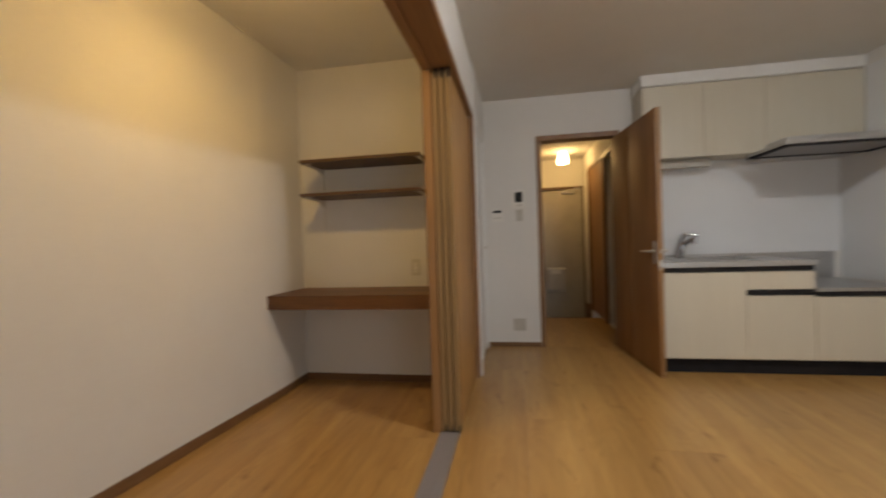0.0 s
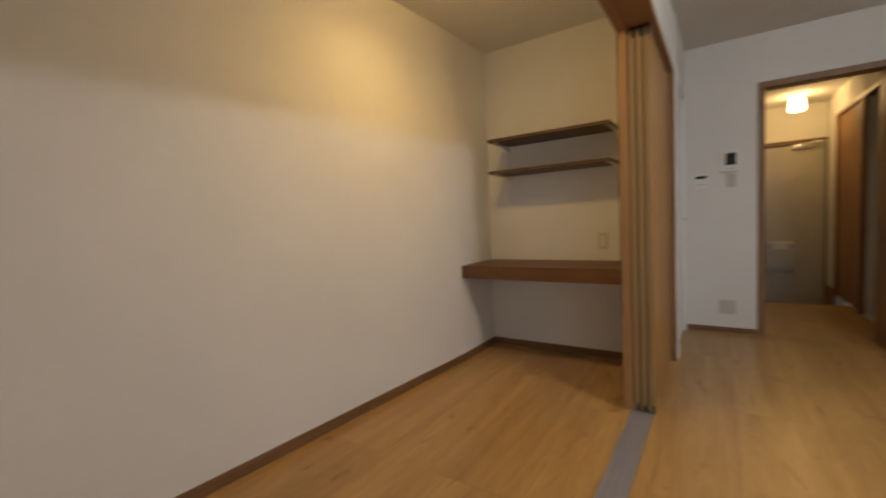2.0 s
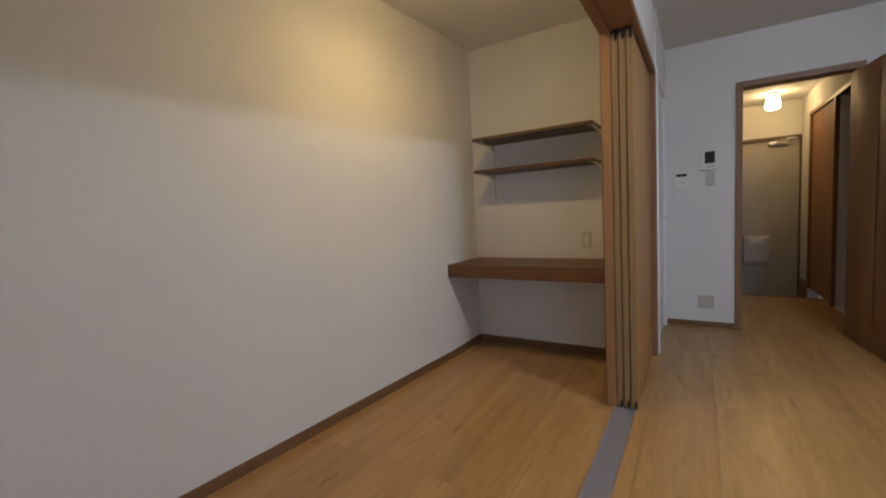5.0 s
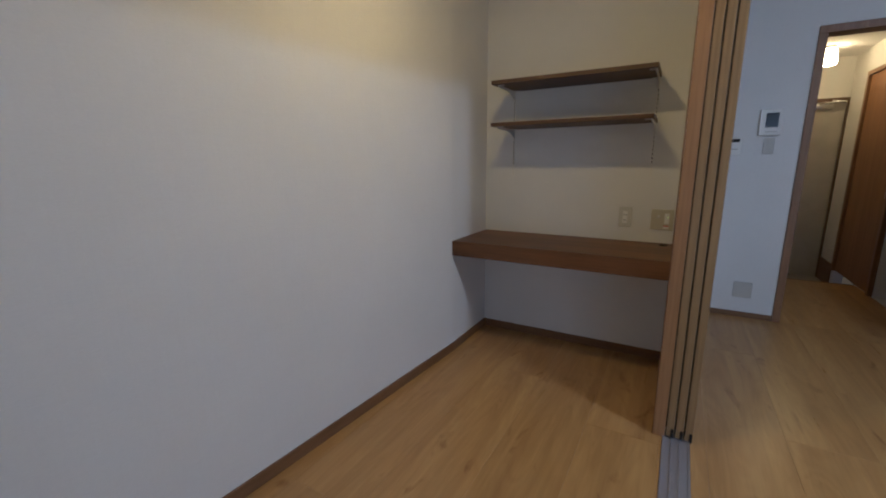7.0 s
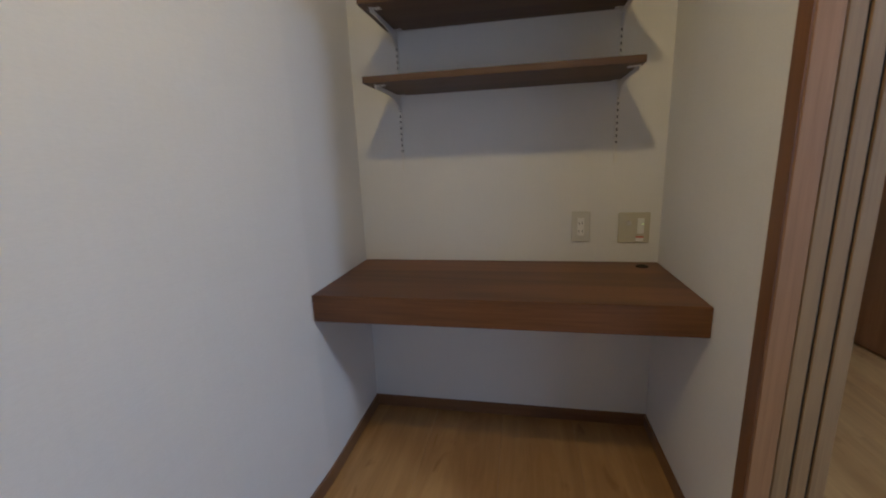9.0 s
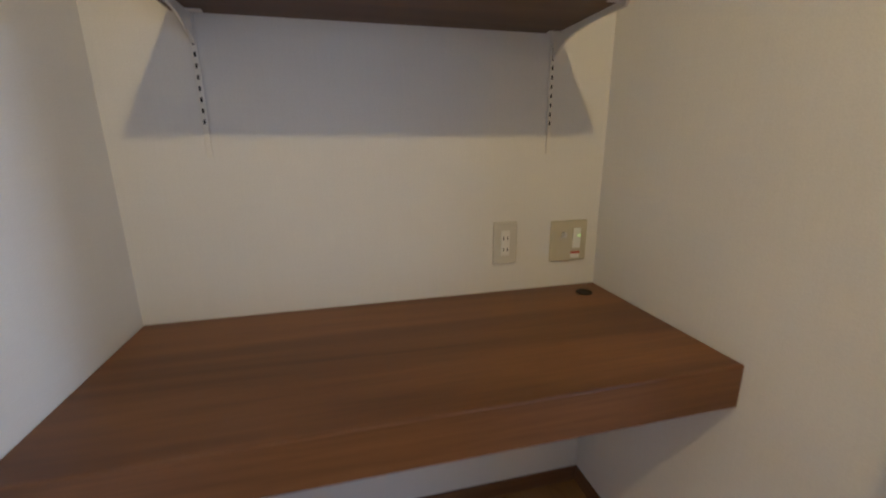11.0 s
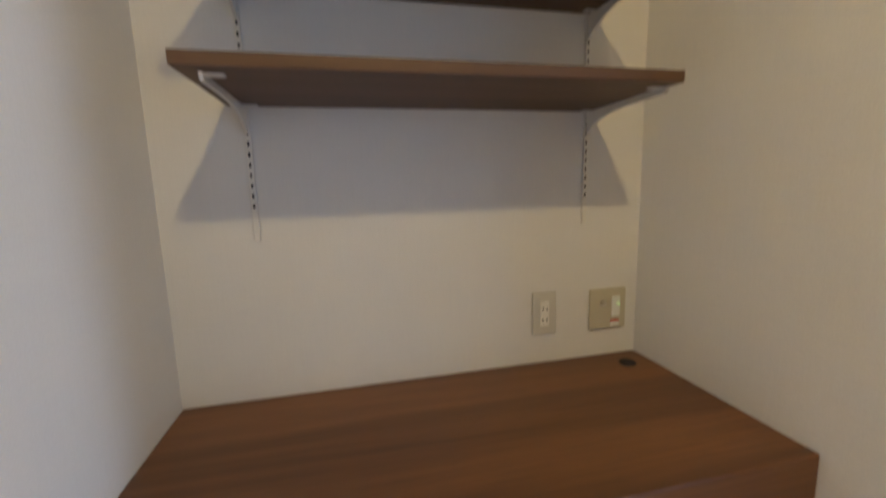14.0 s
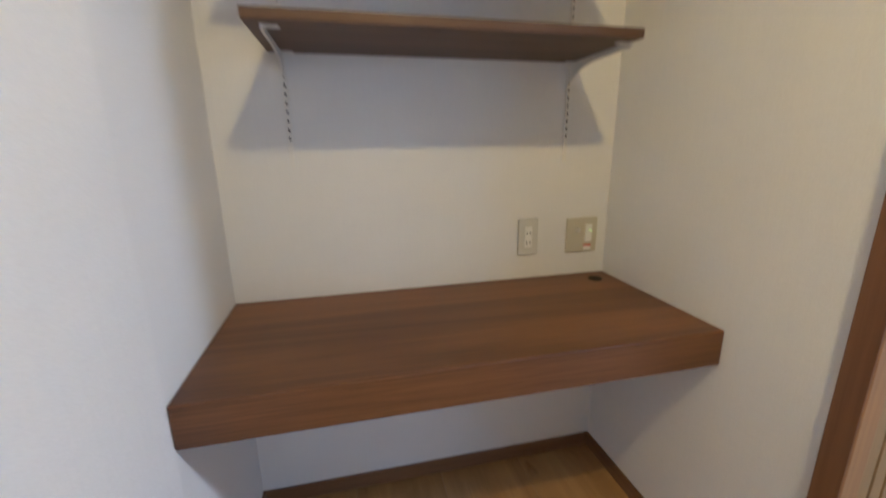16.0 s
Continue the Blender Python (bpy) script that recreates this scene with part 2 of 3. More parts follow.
def west_wall(bm, depth=0.0, z0=-0.25, z1=CEIL):
    """The study's long wall, which runs slightly off square; depth sets a strip before its face."""
    line = [(0.0 + depth, 0.0), (0.0 + depth, SKEW_Y), (SKEW_X + depth, BACK_Y)]
    back = [(SKEW_X, BACK_Y), (0.0, SKEW_Y), (0.0, 0.0)] if depth else [(OUT_X, BACK_Y), (OUT_X, 0.0)]
    ring = line + back
    lo, hi = [bm.verts.new((x, y, z0)) for x, y in ring], [bm.verts.new((x, y, z1)) for x, y in ring]
    n = len(ring)
    for k in range(n):
        bm.faces.new((lo[k], lo[(k + 1) % n], hi[(k + 1) % n], hi[k]))
    if depth:
        for k in range(2):
            for s in (lo, hi):
                bm.faces.new((s[k], s[k + 1], s[4 - k], s[5 - k]))
    else:
        bm.faces.new(lo)
        bm.faces.new(hi)


structure(blocks("wall_west", [], WALL, shape=west_wall), "off-white woven wallpaper wall beside the study nook", "wall")
structure(blocks("wall_alcove", [(OUT_X, 1.216, 0, T, -0.25, CEIL), (1.216, CLOSET_X - 0.08, PANEL_END + 0.05, PANEL_END + 0.08, -0.25, CEIL), (1.216, PART_R - 0.003, 0, PANEL_END + 0.05, 2.062, CEIL)], WALL), "off-white wallpaper back wall above the desk", "wall")
structure(blocks("wall_alcove_side", [(ALCOVE_W, ALCOVE_W + 0.006, JAMB_Y + 0.05, 0, 0, 2.062), (ALCOVE_W, PART_R - 0.003, JAMB_Y + 0.05, 0, 2.062, CEIL)], WALL), "off-white wallpaper side wall of the desk nook", "wall")
structure(blocks("wall_over_opening", [(PART_L + 0.03, PART_R, BACK_Y, JAMB_Y + 0.05, 2.062, CEIL), (PART_R - 0.003, PART_R, JAMB_Y + 0.05, PANEL_END + 0.05, 2.04, CEIL)], WALL), "off-white wall above the sliding door header", "wall")
structure(blocks("wall_closet", [(CLOSET_X - 0.08, CLOSET_X, 0.172, 0.20, 0, CEIL), (CLOSET_X - 0.08, CLOSET_X, 1.03, DOOR_Y, 0, CEIL), (CLOSET_X - 0.08, CLOSET_X, 0.20, 1.03, 2.03, CEIL)], WALL), "white wallpaper wall around the closet door", "wall")
structure(blocks("wall_kitchen", [
    (CLOSET_X - 0.08, 1.90, DOOR_Y, DOOR_Y + T, -0.25, CEIL),
    (2.635, RIGHT_X + T, DOOR_Y, DOOR_Y + T, -0.25, CEIL),
    (1.90, 2.635, DOOR_Y, DOOR_Y + T, 2.035, CEIL)], WALL), "white wallpaper wall with the hall doorway", "wall")
structure(blocks("wall_east", [(RIGHT_X, RIGHT_X + T, BACK_Y, DOOR_Y, -0.25, CEIL)], WALL), "white wallpaper wall beside the kitchen", "wall")
WX0, WX1, WZ1 = 2.2, 4.0, 2.0
structure(blocks("wall_south", [(OUT_X, WX0, BACK_Y - T, BACK_Y, -0.25, CEIL), (WX1, RIGHT_X + T, BACK_Y - T, BACK_Y, -0.25, CEIL), (WX0, WX1, BACK_Y - T, BACK_Y, WZ1, CEIL), (WX0, WX1, BACK_Y - T, BACK_Y, -0.25, 0.04)], WALL), "plain white wallpaper wall", "wall")
structure(blocks("ceiling", [(OUT_X, RIGHT_X + T, BACK_Y - T, DOOR_Y + T, CEIL, CEIL + 0.1)], CEILING), "off-white papered ceiling", "ceiling")


def balcony_window():
    y0, y1 = BACK_Y - T + 0.01, BACK_Y - 0.03
    w = blocks("window_1", [(WX0, WX0 + 0.04, y0, y1, 0.04, WZ1), (WX1 - 0.04, WX1, y0, y1, 0.04, WZ1), (WX0 + 0.04, WX1 - 0.04, y0, y1, 0.04, 0.09), (WX0 + 0.04, WX1 - 0.04, y0, y1, WZ1 - 0.05, WZ1), (3.075, 3.125, y0, y1, 0.09, WZ1 - 0.05)], ALU, 0.002)
    structure(w, "aluminium balcony window with clear glass panes", "window")
    for x0, x1 in ((WX0 + 0.04, 3.075), (3.125, WX1 - 0.04)):
        p = blocks("pane", [(x0, x1, y0 + 0.025, y0 + 0.031, 0.09, WZ1 - 0.05)], GLASS, 0, w)
        p.visible_shadow = False


balcony_window()
# hall
HY = DOOR_Y + T
structure(blocks("wall_hall_west", [(HALL_L - 0.1, HALL_L, HY, ENTRY_Y, -0.25, HALL_CEIL)], HALL_PAPER), "cream wallpaper hall wall", "wall")
structure(blocks("wall_hall_east", [
    (HALL_R, HALL_R + 0.1, HY, 1.66, -0.25, HALL_CEIL), (HALL_R, HALL_R + 0.1, 1.66, 3.28, 2.02, HALL_CEIL),
    (HALL_R, HALL_R + 0.1, 3.28, ENTRY_Y, -0.25, HALL_CEIL)], HALL_PAPER), "cream wallpaper hall wall with wooden doors", "wall")
structure(blocks("wall_entry", [(HALL_L - 0.1, 2.02, ENTRY_Y, ENTRY_Y + T, -0.25, HALL_CEIL), (2.75, HALL_R + 0.1, ENTRY_Y, ENTRY_Y + T, -0.25, HALL_CEIL),
    (2.02, 2.75, ENTRY_Y, ENTRY_Y + T, 1.875, HALL_CEIL)], HALL_PAPER), "cream wallpaper wall around the entry door", "wall")
structure(blocks("ceiling_hall", [(HALL_L - 0.1, 4.0, HY, ENTRY_Y + T, HALL_CEIL, HALL_CEIL + 0.1)], CEILING), "cream papered hall ceiling", "ceiling")
structure(blocks("floor_entry", [(HALL_L - 0.1, HALL_R + 0.1, STEP_Y, ENTRY_Y + T, ENTRY_Z - 0.1, ENTRY_Z)], CEMENT), "grey sunken entry floor", "floor")
structure(blocks("trim", [(HALL_L, HALL_R, STEP_Y, STEP_Y + 0.03, ENTRY_Z, 0.0)], TRIM_X, 0.003), "brown wooden edge of the entry step", "trim")
# washroom behind the hall opening
structure(blocks("wall_washroom", [(3.9, 4.0, 1.3, 2.7, -0.1, HALL_CEIL), (HALL_R + 0.1, 4.0, 1.25, 1.3, -0.1, HALL_CEIL), (HALL_R + 0.1, 4.0, 2.65, 2.7, -0.1, HALL_CEIL)], HALL_PAPER), "pale wall of the washroom", "wall")
structure(blocks("floor_washroom", [(HALL_R + 0.02, 3.9, 1.3, 2.65, -0.1, 0.004)], WHITE), "white washroom floor and sill", "floor")


# ---- baseboards ----
def baseboards():
    h, d = 0.055, 0.008
    along_y = [(ALCOVE_W - d, ALCOVE_W, JAMB_Y + 0.07, -d, 0, h), (RIGHT_X - d, RIGHT_X, BACK_Y, 0.30, 0, h),
               (CLOSET_X, CLOSET_X + d, 1.05, DOOR_Y - d, 0, 0.043), (HALL_R - d, HALL_R, 3.30, ENTRY_Y, ENTRY_Z, -0.08), (HALL_R - d, HALL_R, 3.30, ENTRY_Y, -0.08, 0.06)]
    along_x = [(d, ALCOVE_W, -d, 0, 0, h), (CLOSET_X, 1.878, DOOR_Y - d, DOOR_Y, 0, 0.043)]
    for boxes, mat in ((along_y, TRIM_Y), (along_x, TRIM_X)):
        structure(blocks("baseboard", boxes, mat, 0.0015), "brown wood-grain baseboard", "baseboard")
    structure(blocks("baseboard", [], TRIM_Y, shape=lambda bm: west_wall(bm, d, 0.0, h)), "brown wood-grain baseboard of the study wall", "baseboard")


baseboards()


# ---- sliding door partition ----
def opening_frame():
    e = blocks("trim_opening", [(PART_L + 0.004, STACK - 0.001, JAMB_Y, JAMB_Y + 0.045, 0.0, 2.06)], OAK_EDGE, 0.003)
    structure(e, "orange oak jamb of the sliding door opening", "door frame")
    blocks("header", [(PART_L, STACK - 0.002, BACK_Y, JAMB_Y, 1.995, 2.06), (STACK + 0.106, PART_R + 0.008, BACK_Y, PANEL_END + 0.05, 1.995, 2.03),
                      (STACK - 0.002, STACK + 0.106, BACK_Y, PANEL_END, 2.002, 2.06)], HEADER, 0.002, e)
    blocks("end_jamb", [(STACK, PART_R + 0.008, PANEL_END + 0.002, PANEL_END + 0.05, 0, 1.995)], TRIM_Z, 0.002, e)
    blocks("casing", [(PART_L, PART_L + 0.0035, JAMB_Y + 0.001, JAMB_Y + 0.046, 0, 2.06)], CASING, 0.001, e)



opening_frame()


def sliding_panel():
    p = thing("sliding_door", (STACK + 0.016, JAMB_Y + 0.4, 0.004), "oak-veneer sliding door panel stacked open", "sliding door", "stacked sliding doors")
    x0, x1, y0, y1 = STACK + 0.003, STACK + 0.0325, JAMB_Y + 0.004, PANEL_END
    blocks("leaf", [(x0 + 0.003, x1 - 0.003, y0 + 0.014, y1, 0.008, 1.985)], OAK_Z, 0.002, p)
    blocks("stile", [(x0, x1, y0, y0 + 0.015, 0.008, 1.985)], STILE, 0.002, p)
    blocks("roller_cap", [(x1 - 0.013, x1 - 0.002, y0 - 0.003, y0 + 0.03, 0.004, 0.045), (x1 - 0.013, x1 - 0.002, y0 - 0.003, y0 + 0.03, 1.945, 1.998)], BLACK, 0.001, p)
    # black strip that fills in the shade of the gap beside each panel
    blocks("gap_shade", [(x0 - 0.0037, x0 + 0.001, y0 + 0.005, y0 + 0.02, 0.047, 1.943)], BLACK, 0, p, label="black strip put in as the dark gap between panels")
    return p


first_panel = sliding_panel()
for k in (1, 2):
    copy_thing(first_panel, pose(STACK + 0.016 + 0.0355 * k, JAMB_Y + 0.4, 0.004))


def floor_track():
    tr = blocks("floor_track", [(1.223, 1.327, BACK_Y, PANEL_END, -0.012, 0.001)] + [(1.223 + a, 1.223 + a + 0.008, BACK_Y, JAMB_Y, 0.001, 0.0065) for a in (0.0, 0.032, 0.064, 0.096)], ALU, 0.0008)
    structure(tr, "grey aluminium floor track of the sliding doors", "door track")


floor_track()


# ---- study nook ----
def desk():
    d = thing("desk", (0.6, -0.25, 0.64), "built-in walnut laminate desk board fixed between walls", "desk")
    blocks("top", [(0.001, ALCOVE_W - 0.001, -0.503, -0.001, 0.634, 0.727)], DESK_X, 0.004, d)

    def cap(bm):
        lathe(bm, (1.133, -0.075, 0.7265), [(0.0225, 0), (0.0225, 0.0025), (0.020, 0.004), (0.014, 0.003), (0.013, 0.002)], 28)
    blocks("cable_hole_cap", [], BLACK, 0, d, True, cap, "black round plastic cable cap")


desk()

RAILS_X, SHELF_TOPS = (0.199, 1.031), (1.665, 1.428)


def wall_rail():
    r = thing("shelf_rail", (0, 0, 1.11), "slim white slotted steel shelf upright on wall", "shelf rail", "shelf uprights")
    x = 0.0
    blocks("channel", [(x - 0.006, x + 0.006, -0.007, -0.0005, 1.112, 1.64)], BRACKET, 0.001, r)
    blocks("slot", [(x - 0.0022, x + 0.0022, -0.0076, -0.006, z, z + 0.0098) for z in np.arange(1.186, 1.62, 0.0228)], BLACK, 0, r, label="dark punched slots")
    return r


rail = wall_rail()
rail.location.x = RAILS_X[0]
copy_thing(rail, pose(RAILS_X[1], 0, 1.11))


def shelf(top):
    s = thing("wall_shelf", (0.603, -0.16, top), "walnut laminate wall shelf on white steel brackets", "shelf", "shelves over the desk")
    blocks("board", [(0.166, 1.041, -0.320, -0.012, top - 0.0215, top)], SHELF_X, 0.0015, s)
    for x, side in zip(RAILS_X, (1, -1)):
        def arm(bm, x=x, side=side):
            z = top - 0.022
            curve = [(-0.285 * (1 - u) - 0.010 * u, z - 0.013 - 0.045 * u ** 5) for u in np.linspace(0, 1, 10)]
            prism(bm, [(-0.008, z), (-0.29, z)] + [(float(a), float(b)) for a, b in curve], x - 0.0028, x + 0.0028)
            for y in (-0.285, -0.045):
                solid(bm, min(x, x + side * 0.032), max(x, x + side * 0.032), y, y + 0.018, z - 0.0035, z - 0.0003, 0.0008)
        blocks("bracket", [], BRACKET, 0, s, False, arm, "white enamelled steel bracket")
    return s


for z in SHELF_TOPS:
    shelf(z)


def wall_outlet():
    o = thing("wall_outlet", (0.915, -0.0005, 0.87), "ivory double wall outlet above the desk", "outlet")
    blocks("plate", [(0.880, 0.950, -0.009, -0.0005, 0.810, 0.930)], IVORY, 0.003, o)
    blocks("insert", [(0.902, 0.928, -0.0115, -0.008, 0.834, 0.906)], PLASTIC, 0.0015, o)
    for z in (0.852, 0.884):
        for dx in (-0.006, 0.006):
            blocks("socket_slot", [(0.915 + dx - 0.0014, 0.915 + dx + 0.0014, -0.0122, -0.011, z - 0.0045, z + 0.0045)], BLACK, 0, o)


wall_outlet()


def switch_plate():
    o = thing("switch_plate", (1.112, -0.0005, 0.864), "beige wall plate with antenna socket and lit switch", "switch")
    blocks("plate", [(1.055, 1.170, -0.009, -0.0005, 0.805, 0.924)], BEIGE, 0.003, o)

    def socket(bm):
        rod(bm, (1.094, -0.008, 0.885), (1.094, -0.020, 0.885), 0.007)
        rod(bm, (1.094, -0.019, 0.885), (1.094, -0.024, 0.885), 0.0025)
    blocks("antenna_socket", [], NICKEL, 0, o, True, socket)
    # grey bar drawn in as the shadow below the antenna socket
    blocks("socket_shade", [(1.084, 1.104, -0.0105, -0.008, 0.874, 0.879)], GREYPL, 0.0005, o)
    blocks("rocker", [(1.124, 1.149, -0.013, -0.008, 0.842, 0.902)], PLASTIC, 0.0015, o)
    blocks("pilot_light", [(1.139, 1.146, -0.0142, -0.0125, 0.878, 0.8815)], LED, 0, o)
    blocks("label_strip", [(1.121, 1.149, -0.0105, -0.008, 0.8255, 0.8315)], RED, 0, o, label="red printed label")
    blocks("label_card", [(1.121, 1.149, -0.0100, -0.008, 0.812, 0.825)], PLASTIC, 0, o)
    blocks("label_bar", [(1.082, 1.106, -0.0096, -0.008, 0.829, 0.8305)], GREYPL, 0, o)


switch_plate()


def cup_lamp(name, x, y, ceil, mat, label, r=0.085, h=0.19):
    la = thing(name, (x, y, ceil), label, "ceiling lamp")

    def base(bm):
        lathe(bm, (x, y, ceil), [(0.05, -0.022), (0.055, -0.004), (0.055, -0.0005)], 28)
    blocks("canopy", [], PLASTIC, 0, la, True, base)

    def glass(bm):
        lathe(bm, (x, y, ceil - 0.022), [(r * 0.55, -h), (r * 0.88, -h + 0.006), (r * 1.04, -h + 0.022), (r * 1.06, -h + 0.05), (r * 0.99, -h * 0.55), (r * 0.90, -h * 0.25), (r * 0.82, -0.012), (r * 0.62, 0)], 32)
    blocks("shade", [], mat, 0, la, True, glass, "glowing white glass shade")
    return la


study_lamp = cup_lamp("ceiling_lamp", 0.60, -1.42, CEIL, SHADE_WARM, "lit warm glass ceiling lamp over the study", 0.06, 0.15)


def bulb_face(bm):
    lathe(bm, (0.60, -1.42, CEIL - 0.174), [(0.030, -0.012), (0.042, -0.008), (0.045, 0.0)], 28)


blocks("bulb", [], BULB, 0, study_lamp, True, bulb_face)
cup_lamp("hall_lamp", 2.36, 3.12, HALL_CEIL, SHADE_HALL, "lit white glass cup lamp on hall ceiling", 0.068, 0.165)


def round_lamp():
    x, y = 2.9, -1.6
    la = thing("living_lamp", (x, y, CEIL), "round white lit ceiling lamp in the main room", "ceiling lamp")

    def dome(bm):
        lathe(bm, (x, y, CEIL), [(0.04, -0.085), (0.08, -0.08), (0.105, -0.068), (0.122, -0.048), (0.126, -0.025), (0.122, -0.004)], 40)
    blocks("diffuser", [], SHADE_WHITE, 0, la, True, dome, "glowing milky diffuser")

    def rim(bm):
        lathe(bm, (x, y, CEIL), [(0.13, -0.02), (0.138, -0.015), (0.138, -0.0005)], 40)
    blocks("base", [], PLASTIC, 0, la, True, rim)


round_lamp()


# ---- closet door ----
def closet_door():
    e = blocks("door_closet", [(CLOSET_X - 0.07, CLOSET_X + 0.008, 0.19, 0.235, 0, 2.05), (CLOSET_X - 0.07, CLOSET_X + 0.008, 1.0, 1.045, 0, 2.05), (CLOSET_X - 0.07, CLOSET_X + 0.008, 0.235, 1.0, 2.01, 2.05)], WHITE, 0.002)
    structure(e, "closed white closet door with white frame", "closet door")
    blocks("leaf", [(CLOSET_X - 0.05, CLOSET_X - 0.018, 0.238, 0.997, 0.012, 2.003)], WHITE, 0.002, e)
    blocks("sill", [(CLOSET_X - 0.07, CLOSET_X - 0.016, 0.236, 0.999, 0.001, 0.009)], TRIM_Y, 0, e)

    def knob(bm):
        rod(bm, (CLOSET_X - 0.019, 0.93, 0.99), (CLOSET_X + 0.008, 0.93, 0.99), 0.006)
        rod(bm, (CLOSET_X + 0.01, 0.93, 0.99), (CLOSET_X + 0.024, 0.93, 0.99), 0.013, 0.011)
    blocks("knob", [], NICKEL, 0, e, True, knob)


closet_door()


# ---- devices beside the hall door ----
def plate_thing(name, label, cat, x0, x1, z0, z1, depth, mat, extras):
    y = DOOR_Y
    o = thing(name, ((x0 + x1) / 2, y - 0.0005, (z0 + z1) / 2), label, cat)
    blocks("case", [(x0, x1, y - depth, y - 0.0005, z0, z1)], mat, 0.004, o)
    for nm, (a, b, c, d, proud), m in extras:
        blocks(nm, [(a, b, y - depth - proud, y - depth + 0.003, c, d)], m, 0.0008, o)


plate_thing("intercom", "white video intercom with dark screen on wall", "intercom", 1.631, 1.757, 1.368, 1.545, 0.028, PLASTIC,
            [("screen", (1.664, 1.737, 1.422, 1.52, 0.001), SCREEN), ("speaker_bar", (1.667, 1.735, 1.388, 1.396, 0.0008), GREYPL)])
plate_thing("wall_switch", "grey-white rocker switch under the intercom", "switch", 1.672, 1.735, 1.238, 1.352, 0.009, GREYPL,
            [("rocker", (1.688, 1.719, 1.258, 1.332, 0.004), GREYPL)])
plate_thing("heater_remote", "white bath heater remote with dark display", "remote panel", 1.436, 1.545, 1.236, 1.362, 0.02, PLASTIC,
            [("display", (1.450, 1.531, 1.326, 1.35, 0.001), SCREEN), ("button_row", (1.455, 1.525, 1.272, 1.280, 0.001), GREYPL)])
plate_thing("wall_outlet", "grey square wall outlet near the floor", "outlet", 1.616, 1.735, 0.158, 0.278, 0.009, GREYPL,
            [("insert", (1.636, 1.666, 0.182, 0.254, 0.002), GREYPL), ("insert", (1.684, 1.714, 0.182, 0.254, 0.002), GREYPL)])


# ---- hall doorway and open door ----
def hall_door():
    y0, y1 = DOOR_Y - 0.014, DOOR_Y + T + 0.01
    e = blocks("door_frame", [(1.880, 1.927, y0, y1, 0, 2.005), (2.598, 2.645, y0, y1, 0, 2.005), (1.880, 2.645, y0, y1, 2.005, 2.052)], TRIM_Z, 0.002)
    structure(e, "brown wood-grain frame of the hall doorway", "door frame")
    hinge, tip = Vector((2.592, 1.06, 0.0)), Vector((2.684, 0.215, 0.0))
    run = tip - hinge
    width = run.length
    d = thing("hall_door", hinge, "open oak-veneer door with a narrow vertical inset", "door")
    d.rotation_euler.z = math.atan2(run.y, run.x)
    at = d.location

    def local(name, boxes, mat, bevel=0.0, shape=None, label=""):
        bm = bmesh.new()
        for b in boxes:
            solid(bm, *b, bevel)
        if shape:
            shape(bm)
        ob = new(name, mesh_of(name, bm, mat, True))
        ob.parent = d
        if label:
            tagged(ob, label=label)
        return ob
    th = 0.034
    s0, s1 = width * 0.36, width * 0.36 + 0.035
    local("leaf", [(0, s0, 0, th, 0.008, 1.985), (s1, width - 0.004, 0, th, 0.008, 1.985), (s0, s1, 0, th, 0.008, 0.17), (s0, s1, 0, th, 1.90, 1.985)], DOOR_Z, 0.0015)
    local("inset", [(s0, s1, 0.009, th - 0.009, 0.17, 1.90)], TRIM_Z, 0.001, label="darker recessed strip")
    local("lock_edge", [(width - 0.004, width, 0, th, 0.008, 1.985)], OAK_EDGE, 0.001)
    hx, hz = width - 0.055, 0.925

    def handles(bm):
        for side, y in ((-1, 0.0), (1, th)):
            solid(bm, hx - 0.021, hx + 0.021, min(y, y + side * 0.006), max(y, y + side * 0.006), hz - 0.085, hz + 0.085, 0.002)
            rod(bm, (hx, y, hz + 0.01), (hx, y + side * 0.05, hz + 0.01), 0.010)
            rod(bm, (hx + 0.008, y + side * 0.048, hz + 0.01), (hx - 0.115, y + side * 0.05, hz + 0.008), 0.0085, 0.007)
    local("handle", [], NICKEL, 0, handles, "satin metal lever handle")
    local("latch_plate", [(width - 0.001, width + 0.0015, 0.006, th - 0.006, hz - 0.13, hz - 0.055), (width - 0.001, width + 0.009, 0.012, th - 0.012, hz - 0.005, hz + 0.02)], NICKEL, 0.0005)


hall_door()


def hall_sliding_door():
    x = HALL_R
    e = blocks("door_hall_side", [(x - 0.012, x + 0.025, 2.23, 2.28, 0, 2.02), (x + 0.025, x + 0.08, 2.245, 2.28, 0, 2.02), (x - 0.012, x + 0.08, 3.24, 3.29, 0, 2.02), (x - 0.012, x + 0.08, 1.66, 3.29, 2.02, 2.06),
                                   (x - 0.012, x + 0.08, 1.66, 1.71, 0, 2.02)], TRIM_Z, 0.002)
    structure(e, "brown wooden side door and frame in the hall", "door")
    blocks("leaf", [(x + 0.012, x + 0.045, 2.28, 3.24, 0.006, 2.02)], DOOR_Z, 0.001, e)
    blocks("reveal", [(x + 0.026, x + 0.16, 2.225, 2.244, 0.004, 2.02)], WHITE, 0.001, e, label="white painted reveal")
    blocks("pull", [(x + 0.009, x + 0.0125, 2.33, 2.36, 0.86, 1.0)], NICKEL, 0.001, e)


hall_sliding_door()


